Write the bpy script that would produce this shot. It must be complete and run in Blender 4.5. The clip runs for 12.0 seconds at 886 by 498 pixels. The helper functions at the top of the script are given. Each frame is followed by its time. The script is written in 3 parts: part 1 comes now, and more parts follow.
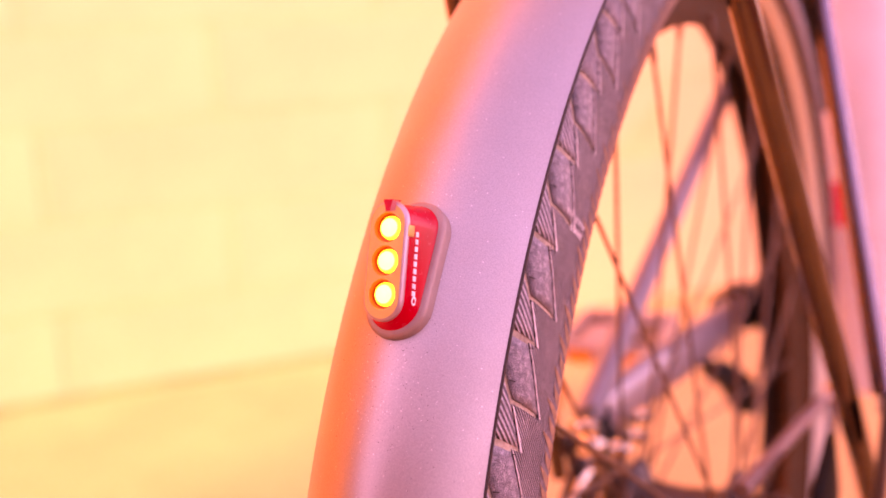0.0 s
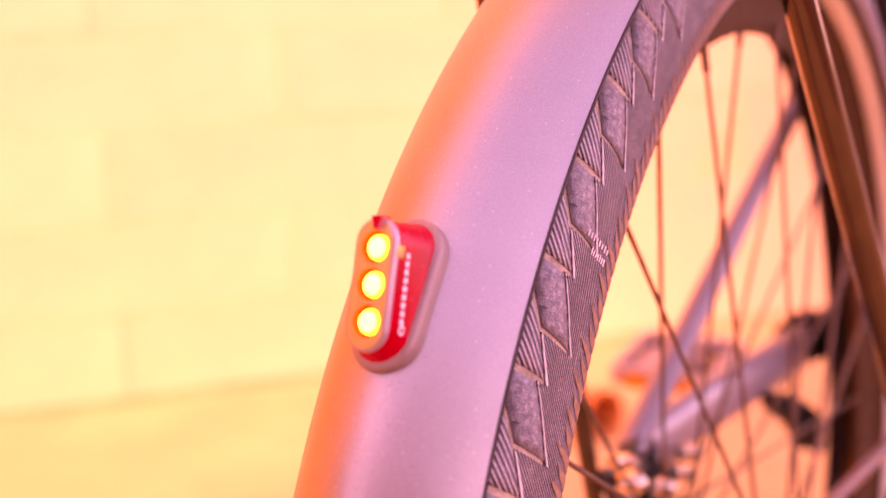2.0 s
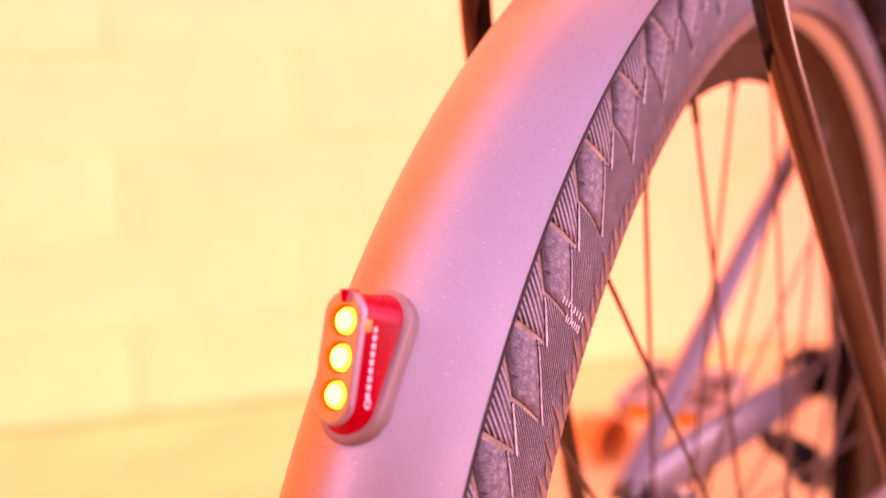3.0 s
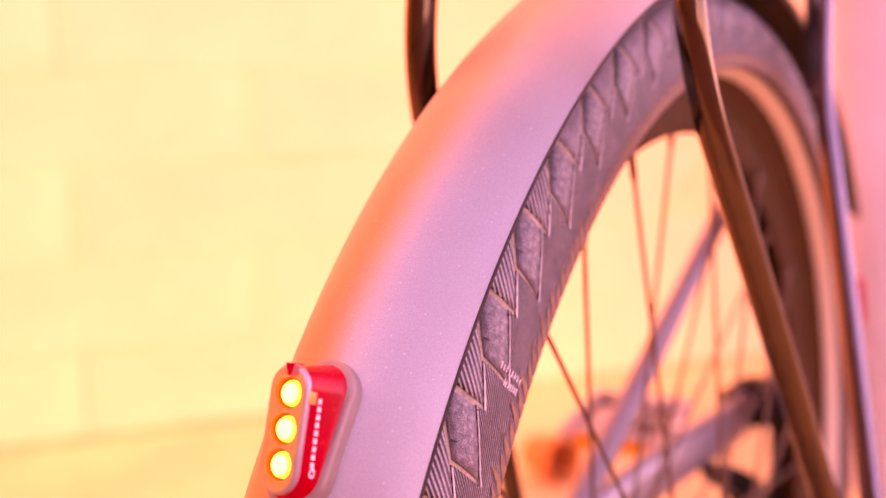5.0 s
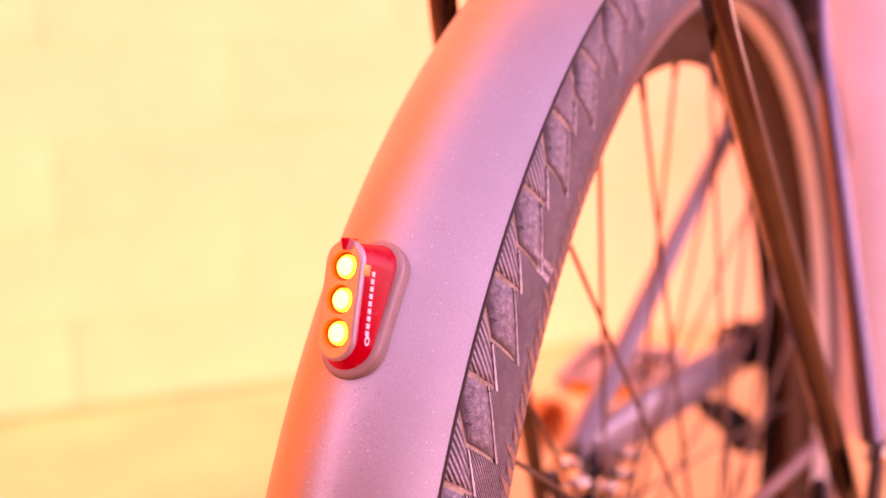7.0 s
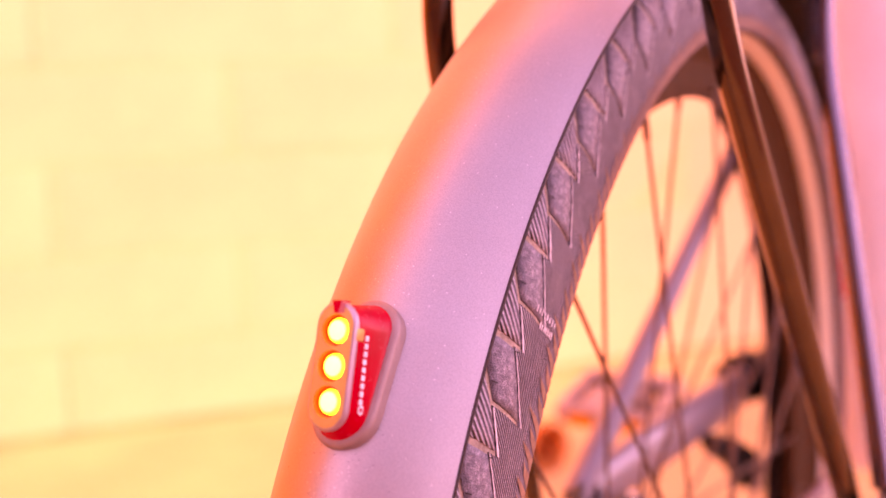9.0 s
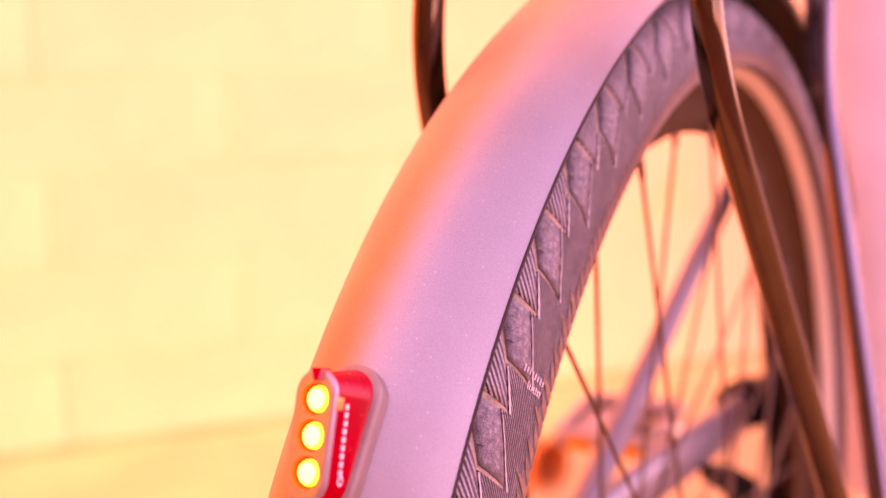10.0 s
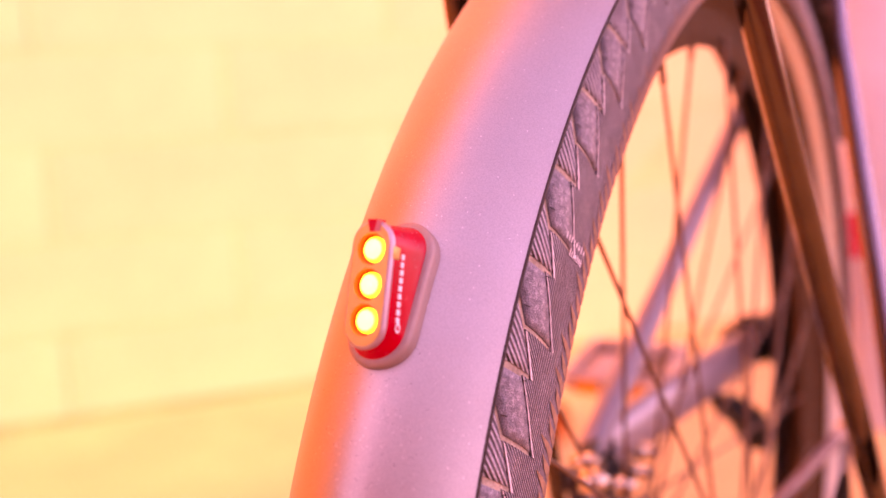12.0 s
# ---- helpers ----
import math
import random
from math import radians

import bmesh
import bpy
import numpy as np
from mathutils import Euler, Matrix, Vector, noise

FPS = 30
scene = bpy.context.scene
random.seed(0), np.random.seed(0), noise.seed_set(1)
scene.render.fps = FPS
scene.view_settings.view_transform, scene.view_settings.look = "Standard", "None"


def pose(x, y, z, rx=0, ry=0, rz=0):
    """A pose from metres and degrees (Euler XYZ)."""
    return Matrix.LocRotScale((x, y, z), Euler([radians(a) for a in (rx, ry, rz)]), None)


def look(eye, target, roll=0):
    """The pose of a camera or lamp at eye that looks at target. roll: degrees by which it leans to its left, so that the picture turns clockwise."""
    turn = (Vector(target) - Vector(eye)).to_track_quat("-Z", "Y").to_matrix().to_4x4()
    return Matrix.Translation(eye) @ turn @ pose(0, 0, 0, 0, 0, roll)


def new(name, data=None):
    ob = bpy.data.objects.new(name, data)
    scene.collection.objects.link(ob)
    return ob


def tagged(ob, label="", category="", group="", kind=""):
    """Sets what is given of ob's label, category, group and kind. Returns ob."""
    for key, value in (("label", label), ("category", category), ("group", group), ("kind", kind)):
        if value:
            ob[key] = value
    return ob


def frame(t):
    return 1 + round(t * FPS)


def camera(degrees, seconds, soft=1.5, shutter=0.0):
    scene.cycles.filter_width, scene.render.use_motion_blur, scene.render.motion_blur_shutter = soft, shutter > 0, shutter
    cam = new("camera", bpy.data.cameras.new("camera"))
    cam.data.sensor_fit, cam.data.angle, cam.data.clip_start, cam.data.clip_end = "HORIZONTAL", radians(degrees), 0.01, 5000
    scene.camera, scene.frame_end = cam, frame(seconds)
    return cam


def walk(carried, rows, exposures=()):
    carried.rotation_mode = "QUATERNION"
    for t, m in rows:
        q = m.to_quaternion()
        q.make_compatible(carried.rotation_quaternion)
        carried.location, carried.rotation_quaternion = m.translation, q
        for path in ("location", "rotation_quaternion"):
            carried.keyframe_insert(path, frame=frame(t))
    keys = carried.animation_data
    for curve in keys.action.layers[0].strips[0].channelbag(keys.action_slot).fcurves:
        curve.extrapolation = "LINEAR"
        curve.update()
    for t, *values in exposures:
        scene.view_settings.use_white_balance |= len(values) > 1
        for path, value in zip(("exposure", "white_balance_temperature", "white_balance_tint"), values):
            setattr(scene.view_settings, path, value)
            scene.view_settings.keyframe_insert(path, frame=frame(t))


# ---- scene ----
# Bicycle's rear wheel, mudguard and tail light by a block wall. x: bike's right, y: bike's front, z: up; the axle is above the origin.
cam = camera(44.9, 12.0)
cam.data.dof.use_dof, cam.data.dof.focus_distance, cam.data.dof.aperture_fstop = True, 0.325, 5.7
ROWS = [
    (0.0, 0.1677, -0.5849, 0.6368, 79.25, 3.85, 28.89),
    (0.5, 0.1585, -0.5674, 0.6340, 79.46, 3.77, 29.29),
    (1.0, 0.1537, -0.5575, 0.6338, 79.64, 3.53, 30.27),
    (1.5, 0.1608, -0.5497, 0.6305, 80.19, 3.24, 31.88),
    (2.0, 0.1689, -0.5433, 0.6324, 80.09, 2.87, 33.20),
    (2.5, 0.1759, -0.5399, 0.6337, 80.96, 2.58, 34.29),
    (3.0, 0.1800, -0.5344, 0.6482, 80.78, 2.37, 34.30),
    (3.5, 0.1781, -0.5287, 0.6632, 81.45, 2.51, 33.01),
    (3.7, 0.1823, -0.5273, 0.6710, 81.68, 2.33, 33.37),
    (5.5, 0.1898, -0.5518, 0.6620, 81.09, 1.75, 31.19),
    (6.0, 0.1882, -0.5635, 0.6519, 80.57, 1.97, 30.86),
    (6.5, 0.1863, -0.5722, 0.6413, 80.40, 2.07, 30.67),
    (8.5, 0.1750, -0.5700, 0.6435, 80.75, 2.41, 30.18),
    (9.0, 0.1736, -0.5553, 0.6511, 81.27, 2.33, 30.28),
    (9.5, 0.1733, -0.5436, 0.6633, 81.36, 2.23, 30.61),
    (10.0, 0.1742, -0.5434, 0.6660, 81.55, 2.22, 30.54),
    (10.5, 0.1725, -0.5504, 0.6559, 81.76, 2.64, 30.19),
    (11.0, 0.1709, -0.5558, 0.6501, 80.84, 2.43, 30.42),
    (11.5, 0.1682, -0.5614, 0.6414, 80.48, 2.58, 30.14),
    (12.0, 0.1638, -0.5639, 0.6320, 80.70, 2.99, 29.75),
]
walk(cam, [(t, pose(x, y, z, rx, ry, rz)) for t, x, y, z, rx, ry, rz in ROWS], [(0.0, 1.57, 8270.0, 131.0)])

# world and sun
world = bpy.data.worlds.new("world")
scene.world = world
world.use_nodes = True
sky = world.node_tree.nodes.new("ShaderNodeTexSky")
sky.sky_type, sky.sun_disc = "NISHITA", False
SUN_UP, SUN_ROUND = 22.0, 191.5
sky.dust_density, sky.ozone_density = 0.3, 1.0
sky.sun_elevation, sky.sun_rotation = radians(SUN_UP), radians(SUN_ROUND)
world.node_tree.nodes["Background"].inputs["Strength"].default_value = 0.21
haze = world.node_tree.nodes.new("ShaderNodeHueSaturation")
haze.inputs["Saturation"].default_value = 0.6
world.node_tree.links.new(sky.outputs[0], haze.inputs["Color"])
world.node_tree.links.new(haze.outputs[0], world.node_tree.nodes["Background"].inputs["Color"])
sun = new("sun", bpy.data.lights.new("sun", "SUN"))
sun.data.energy, sun.data.angle, sun.data.color = 4.5, radians(3.0), (1.0, 0.56, 0.22)
sun.matrix_world = look((0, 0, 0), (-math.sin(radians(SUN_ROUND)) * math.cos(radians(SUN_UP)), -math.cos(radians(SUN_ROUND)) * math.cos(radians(SUN_UP)), -math.sin(radians(SUN_UP))))


# ---------------------------------------------------------------- materials
def material(name, color, rough=0.5, metal=0.0, vary=0.15, scale=40.0, grain=0.0, grain_scale=400.0, bump=0.0, bump_scale=300.0,
             specks=0.0, speck_scale=900.0, speck_color=(0.8, 0.75, 0.7), emit=0.0, coat=0.0, random=0.0, rough_vary=0.1, dirt=None, dirt_scale=15.0, dirt_amount=0.0, gloss=0.5):
    """A principled material: broad blotches, fine grain, optional specks, dirt and relief, in object metres."""
    m = bpy.data.materials.new(name)
    m.use_nodes = True
    tree = m.node_tree
    bsdf = tree.nodes["Principled BSDF"]

    def node(kind, **values):
        n = tree.nodes.new(kind)
        for key, value in values.items():
            n.inputs[key].default_value = value
        return n

    def join(a, b):
        tree.links.new(a, b)

    def mixed(factor, a, b, blend="MIX"):
        n = tree.nodes.new("ShaderNodeMix")
        n.data_type, n.blend_type = "RGBA", blend
        for socket, value in ((n.inputs[0], factor), (n.inputs[6], a), (n.inputs[7], b)):
            if isinstance(value, bpy.types.NodeSocket):
                join(value, socket)
            else:
                socket.default_value = value
        return n.outputs[2]

    def ramp(value, low, high):
        n = node("ShaderNodeMapRange")
        n.inputs["From Min"].default_value, n.inputs["From Max"].default_value = low, high
        join(value, n.inputs["Value"])
        return n.outputs["Result"]

    place = tree.nodes.new("ShaderNodeTexCoord").outputs["Object"]

    def noise_at(size, detail=4.0, rough_=0.6):
        n = node("ShaderNodeTexNoise", Scale=size, Detail=detail, Roughness=rough_)
        join(place, n.inputs["Vector"])
        return n.outputs["Fac"]

    base = (*color, 1.0)
    dark = (*[c * (1 - vary) for c in color], 1.0)
    light = (*[min(1, c * (1 + vary)) for c in color], 1.0)
    blotch = noise_at(scale)
    out = mixed(ramp(blotch, 0.3, 0.7), dark, light)
    if random:
        info = tree.nodes.new("ShaderNodeObjectInfo")
        n = node("ShaderNodeHueSaturation")
        low = node("ShaderNodeMapRange")
        join(info.outputs["Random"], low.inputs["Value"])
        low.inputs["To Min"].default_value, low.inputs["To Max"].default_value = 1 - random, 1 + random
        join(low.outputs["Result"], n.inputs["Value"])
        join(out, n.inputs["Color"])
        out = n.outputs["Color"]
    if dirt_amount:
        out = mixed(ramp(noise_at(dirt_scale, 6.0, 0.7), 0.62 - 0.3 * dirt_amount, 0.8), out, (*dirt, 1.0))
    if grain:
        fine = ramp(noise_at(grain_scale, 2.0), 0.25, 0.75)
        shade = tree.nodes.new("ShaderNodeCombineColor")
        for k in range(3):
            join(fine, shade.inputs[k])
        out = mixed(grain, out, shade.outputs[0], "OVERLAY")
    if specks:
        v = node("ShaderNodeTexVoronoi", Scale=speck_scale)
        join(place, v.inputs["Vector"])
        n = node("ShaderNodeMath")
        n.operation = "LESS_THAN"
        join(v.outputs["Distance"], n.inputs[0])
        n.inputs[1].default_value = 0.13
        pick = node("ShaderNodeMath")
        pick.operation = "GREATER_THAN"
        part_ = tree.nodes.new("ShaderNodeSeparateColor")
        join(v.outputs["Color"], part_.inputs[0])
        join(part_.outputs[0], pick.inputs[0])
        pick.inputs[1].default_value = 1 - specks
        both = node("ShaderNodeMath")
        both.operation = "MULTIPLY"
        join(n.outputs[0], both.inputs[0])
        join(pick.outputs[0], both.inputs[1])
        out = mixed(both.outputs[0], out, (*speck_color, 1.0))
    join(out, bsdf.inputs["Base Color"])
    r = node("ShaderNodeMapRange")
    join(noise_at(scale * 2.3, 3.0), r.inputs["Value"])
    r.inputs["To Min"].default_value, r.inputs["To Max"].default_value = max(0.02, rough - rough_vary), min(1.0, rough + rough_vary)
    join(r.outputs["Result"], bsdf.inputs["Roughness"])
    bsdf.inputs["Metallic"].default_value = metal
    bsdf.inputs["Coat Weight"].default_value = coat
    bsdf.inputs["Specular IOR Level"].default_value = gloss
    if bump:
        b = node("ShaderNodeBump", Strength=bump, Distance=0.0004)
        join(noise_at(bump_scale, 3.0), b.inputs["Height"])
        join(b.outputs["Normal"], bsdf.inputs["Normal"])
    if emit:
        bsdf.inputs["Emission Color"].default_value = base
        bsdf.inputs["Emission Strength"].default_value = emit
    return m


M = {
    "guard": material("mudguard_grey", (0.465, 0.42, 0.405), 0.45, 0.97, 0.06, 14, grain=0.14, grain_scale=2300, bump=0.10, bump_scale=2400, specks=0.13, speck_scale=620, speck_color=(0.75, 0.70, 0.66)),
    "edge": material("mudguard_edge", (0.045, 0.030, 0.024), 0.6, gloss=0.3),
    "rubber": material("tyre_rubber", (0.225, 0.19, 0.195), 0.45, 0.0, 0.25, 90, grain=0.35, grain_scale=1400, bump=0.6, bump_scale=1500, dirt=(0.38, 0.32, 0.29), dirt_scale=70, dirt_amount=0.35),
    "worn": material("worn_rubber_edge", (0.80, 0.72, 0.68), 0.6, 0.0, 0.25, 300),
    "groove": material("tyre_groove_dust", (0.58, 0.46, 0.32), 0.9, 0.0, 0.35, 120, grain=0.3, grain_scale=900),
    "stripe": material("reflective_stripe", (1.0, 0.93, 0.75), 0.35, 0.0, 0.03, 120),
    "rim": material("rim_black", (0.095, 0.046, 0.018), 0.6, 0.0, 0.15, 60, gloss=0.1),
    "spoke": material("spoke_dark_steel", (0.15, 0.075, 0.035), 0.5, 0.2, 0.1, 200),
    "steel": material("bright_steel", (0.90, 0.76, 0.55), 0.14, 1.0, 0.08, 150),
    "black": material("black_plastic", (0.006, 0.005, 0.005), 0.6, 0.0, 0.2, 90, gloss=0.15),
    "tube": material("rack_black_gloss", (0.14, 0.093, 0.053), 0.06, 0.95, 0.1, 60, rough_vary=0.03),
    "frame": material("frame_grey_paint", (0.82, 0.78, 0.82), 0.32, 0.0, 0.05, 25, grain=0.05, grain_scale=1800, coat=0.3),
    # darker copy of the frame paint; the stays' shade is put into it
    "stay": material("stay_shaded_paint", (0.27, 0.235, 0.25), 0.35, 0.2, 0.06, 25, grain=0.05, grain_scale=1800, coat=0.3),
    "lamp_grey": material("lamp_grey_anodised", (0.40, 0.29, 0.25), 0.5, 0.4, 0.05, 300, grain=0.08, grain_scale=4000),
    "lamp_red": material("lamp_red_plastic", (0.50, 0.003, 0.004), 0.25, 0.0, 0.12, 120, emit=0.08, gloss=0.25),
    # the lamp's grey anodising again, with warm light put into the colour
    "lamp_face": material("lamp_face_warm_lit", (0.74, 0.47, 0.12), 0.45, 0.5, 0.04, 300, grain=0.06, grain_scale=4000),
    "led": material("led_glow", (1.0, 0.62, 0.002), 0.3, emit=2.6),
    "core": material("led_core", (1.0, 0.93, 0.07), 0.3, emit=2.6),
    "lamp_rim": material("lamp_rim_anodised", (0.55, 0.42, 0.44), 0.35, 0.6, 0.05, 300, grain=0.06, grain_scale=4000),
    "pink_facet": material("pale_red_facet", (0.62, 0.16, 0.14), 0.35),
    "tan": material("orange_tan_rubber", (0.36, 0.19, 0.095), 0.7, 0.0, 0.3, 300),
    "smooth": material("smooth_worn_rubber", (0.21, 0.18, 0.19), 0.40, 0.0, 0.3, 350, grain=0.45, grain_scale=2200, bump=1.0, bump_scale=1300, dirt=(0.60, 0.53, 0.51), dirt_scale=420, dirt_amount=0.42),
    "bead": material("dusty_tyre_bead", (0.19, 0.14, 0.13), 0.75, 0.0, 0.25, 200, grain=0.2, grain_scale=900),
    "print": material("white_print", (0.9, 0.86, 0.84), 0.5),
    "block": material("wall_block_paint", (0.80, 0.535, 0.277), 0.8, 0.0, 0.06, 5, grain=0.08, grain_scale=120, bump=0.5, bump_scale=90, random=0.03),
    "mortar": material("wall_mortar", (0.80, 0.53, 0.245), 0.9, 0.0, 0.1, 20, bump=0.5, bump_scale=150),
    "plaster": material("unseen_wall_ochre", (0.34, 0.195, 0.085), 0.9, 0.0, 0.08, 3, bump=0.3, bump_scale=60),
    "foot_line": material("foot_strip", (0.60, 0.38, 0.15), 0.9, 0.0, 0.15, 8, bump=0.4, bump_scale=120),
    "terracotta": material("unseen_wall_terracotta", (0.78, 0.36, 0.02), 0.9, 0.0, 0.1, 3, bump=0.3, bump_scale=60),
    "ground": material("paving", (0.67, 0.465, 0.178), 0.85, 0.0, 0.10, 6, grain=0.2, grain_scale=180, bump=0.5, bump_scale=160),
    # unseen ground on the camera's side, added dark and red-brown to dull the bounce
    "lane": material("unseen_lane_clay", (0.36, 0.165, 0.065), 0.85, 0.0, 0.15, 4, grain=0.35, grain_scale=220, bump=0.6, bump_scale=200),
    "orange": material("amber_reflector", (1.0, 0.36, 0.0), 0.5, 0.0, 0.05, 300, gloss=0.1),
    "red": material("red_tape", (0.75, 0.03, 0.07), 0.4),
    "white": material("white_tape", (0.75, 0.68, 0.72), 0.45),
}


# ---------------------------------------------------------------- building helpers
def part(name, bm, mat, parent=None, label="", smooth=True):
    """Links a bmesh as one mesh object, under a thing or part where one is given."""
    me = bpy.data.meshes.new(name)
    bmesh.ops.recalc_face_normals(bm, faces=bm.faces)
    bm.to_mesh(me)
    bm.free()
    if smooth:
        me.shade_smooth()
        me.set_sharp_from_angle(angle=radians(40))
    me.materials.append(M[mat])
    ob = new(name, me)
    if parent is not None:
        ob.parent = parent
    return tagged(ob, label)


def thing(name, label, category, at=(0, 0, 0), group="", kind=""):
    ob = new(name)
    ob.location = at
    ob.empty_display_size = 0.02
    return tagged(ob, label, category, group, kind)


AXLE = 0.357


def turned(ob):
    """Moves an object's origin to the axle, so that its texture runs round the wheel."""
    ob.data.transform(Matrix.Translation((0, 0, -AXLE)))
    ob.location = (0, 0, AXLE)
    return ob


def ring(profile, start, stop, steps, closed=False):
    """Sweeps a profile of (x, radius) points round the axle; 0 degrees is the rear, 90 the top. closed: the profile is a loop."""
    bm = bmesh.new()
    full = abs(stop - start) >= 359.9
    rows = []
    for k in range(steps if full else steps + 1):
        w = radians(start + (stop - start) * k / steps)
        rows.append([bm.verts.new((x, -r * math.cos(w), AXLE + r * math.sin(w))) for x, r in profile])
    for k in range(len(rows) if full else len(rows) - 1):
        a, b = rows[k], rows[(k + 1) % len(rows)]
        for i in range(len(a) if closed else len(a) - 1):
            j = (i + 1) % len(a)
            bm.faces.new((a[i], a[j], b[j], b[i]))
    if not full and closed:
        bm.faces.new(rows[0])
        bm.faces.new(rows[-1][::-1])
    return bm


def on_wheel(x, r, degrees):
    w = radians(degrees)
    return Vector((x, -r * math.cos(w), AXLE + r * math.sin(w)))


def tube(points, radius, sides=14, bend=6, closed_ends=True, flat=1.0, ease=0.025):
    """A round tube through the points, with its corners eased; radius a number or one for each point."""
    pts = [Vector(p) for p in points]
    radii = list(radius) if isinstance(radius, (list, tuple)) else [radius] * len(pts)
    line, wide = [pts[0]], [radii[0]]
    for i in range(1, len(pts) - 1):
        a, b, c = pts[i - 1], pts[i], pts[i + 1]
        reach = min((b - a).length * 0.45, (c - b).length * 0.45, ease)
        p, q = b + (a - b).normalized() * reach, b + (c - b).normalized() * reach
        for k in range(bend + 1):
            s = k / bend
            line.append(p.lerp(b, s).lerp(b.lerp(q, s), s))
            wide.append(radii[i])
    line.append(pts[-1])
    wide.append(radii[-1])
    bm = bmesh.new()
    rows = []
    side = None
    for i, p in enumerate(line):
        d = (line[min(i + 1, len(line) - 1)] - line[max(i - 1, 0)]).normalized()
        if side is None:
            side = d.orthogonal().normalized() if abs(d.x) > 0.9 else (Vector((1, 0, 0)) - d * d.x).normalized()
        side = (side - d * side.dot(d)).normalized()
        up = d.cross(side)
        rows.append([bm.verts.new(p + wide[i] * (flat * side * math.cos(math.tau * k / sides) + up * math.sin(math.tau * k / sides))) for k in range(sides)])
    for a, b in zip(rows, rows[1:]):
        for k in range(sides):
            bm.faces.new((a[k], a[(k + 1) % sides], b[(k + 1) % sides], b[k]))
    if closed_ends:
        bm.faces.new(rows[0][::-1])
        bm.faces.new(rows[-1])
    return bm


def lathe(profile, matrix, sides=32):
    """A turned solid: (radius, height) points round the local z of the matrix."""
    bm = bmesh.new()
    rows = [[bm.verts.new(matrix @ Vector((r * math.cos(math.tau * k / sides), r * math.sin(math.tau * k / sides), h))) for k in range(sides)] for r, h in profile]
    for a, b in zip(rows, rows[1:]):
        for k in range(sides):
            bm.faces.new((a[k], a[(k + 1) % sides], b[(k + 1) % sides], b[k]))
    bm.faces.new(rows[0][::-1])
    bm.faces.new(rows[-1])
    return bm


def block(size, matrix=Matrix(), bevel=0.0):
    bm = bmesh.new()
    bmesh.ops.create_cube(bm, size=1)
    bmesh.ops.scale(bm, vec=size, verts=bm.verts)
    if bevel:
        bmesh.ops.bevel(bm, geom=bm.edges[:], offset=bevel, segments=2, affect="EDGES", profile=0.5)
    bmesh.ops.transform(bm, matrix=matrix, verts=bm.verts)
    return bm


def axes(origin, x, y, z):
    return Matrix(((x[0], y[0], z[0], origin[0]), (x[1], y[1], z[1], origin[1]), (x[2], y[2], z[2], origin[2]), (0, 0, 0, 1)))


# ---------------------------------------------------------------- setting: ground and wall
def ground_sheet():
    bm = bmesh.new()
    bmesh.ops.create_grid(bm, x_segments=8, y_segments=8, size=60)
    return tagged(part("ground", bm, "ground"), "pale peach paving in front of the wall", "ground", kind="structure")


ground_sheet()
WALL_AT, WALL_TURN = Vector((-1.30, 1.039, 0)), 49.8
COURSE, LENGTH, JOINT = 0.1795, 0.686, 0.005


def block_wall():
    """A wall of long painted blocks in running bond."""
    base = pose(WALL_AT.x, WALL_AT.y, 0, 0, 0, WALL_TURN)
    wall = tagged(part("wall_north", block((6.0, 0.2, 9.0), base @ pose(2.28, 0.1 - 0.004, 4.5)), "mortar", smooth=False), "pale ochre painted block wall with thin joints", "wall", kind="structure")
    piece = block((LENGTH - JOINT, 0.03, COURSE - JOINT), bevel=0.004)
    me = bpy.data.meshes.new("wall_block")
    piece.to_mesh(me)
    piece.free()
    me.materials.append(M["block"])
    rng = random.Random(3)
    for row in range(12):
        for k in range(-2, 6):
            ob = new("wall_block", me)
            ob.parent = wall
            along = (k + (0.5 if row % 2 else 0.0)) * LENGTH + 0.045
            if along - LENGTH / 2 < -1.4:
                continue
            ob.matrix_basis = base @ pose(along, 0.009 + rng.uniform(-0.0015, 0.0015), (row + 0.5) * COURSE - 0.008, rng.uniform(-0.2, 0.2), 0, rng.uniform(-0.15, 0.15))
    # thin darker line where the wall meets the paving
    strip = block((6.0, 0.016, 0.014), base @ pose(2.28, -0.010, 0.007), 0.002)
    tagged(part("trim", strip, "foot_line", smooth=False), "thin darker strip along the foot of the wall", "trim", kind="structure")
    return wall


def unseen_lane_sheet():
    """Unseen clay-coloured lane beyond the pale strip of paving along the wall, added to darken and warm what the
    bicycle reflects.
    """
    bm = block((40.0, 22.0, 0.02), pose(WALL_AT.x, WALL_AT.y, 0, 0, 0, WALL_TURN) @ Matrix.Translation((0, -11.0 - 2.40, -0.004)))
    tagged(part("road", bm, "lane", smooth=False), "unseen reddish brown lane, added to darken and warm reflections", "road", kind="structure")


unseen_lane_sheet()
UNSEEN_WALL_HIGH = 7.0


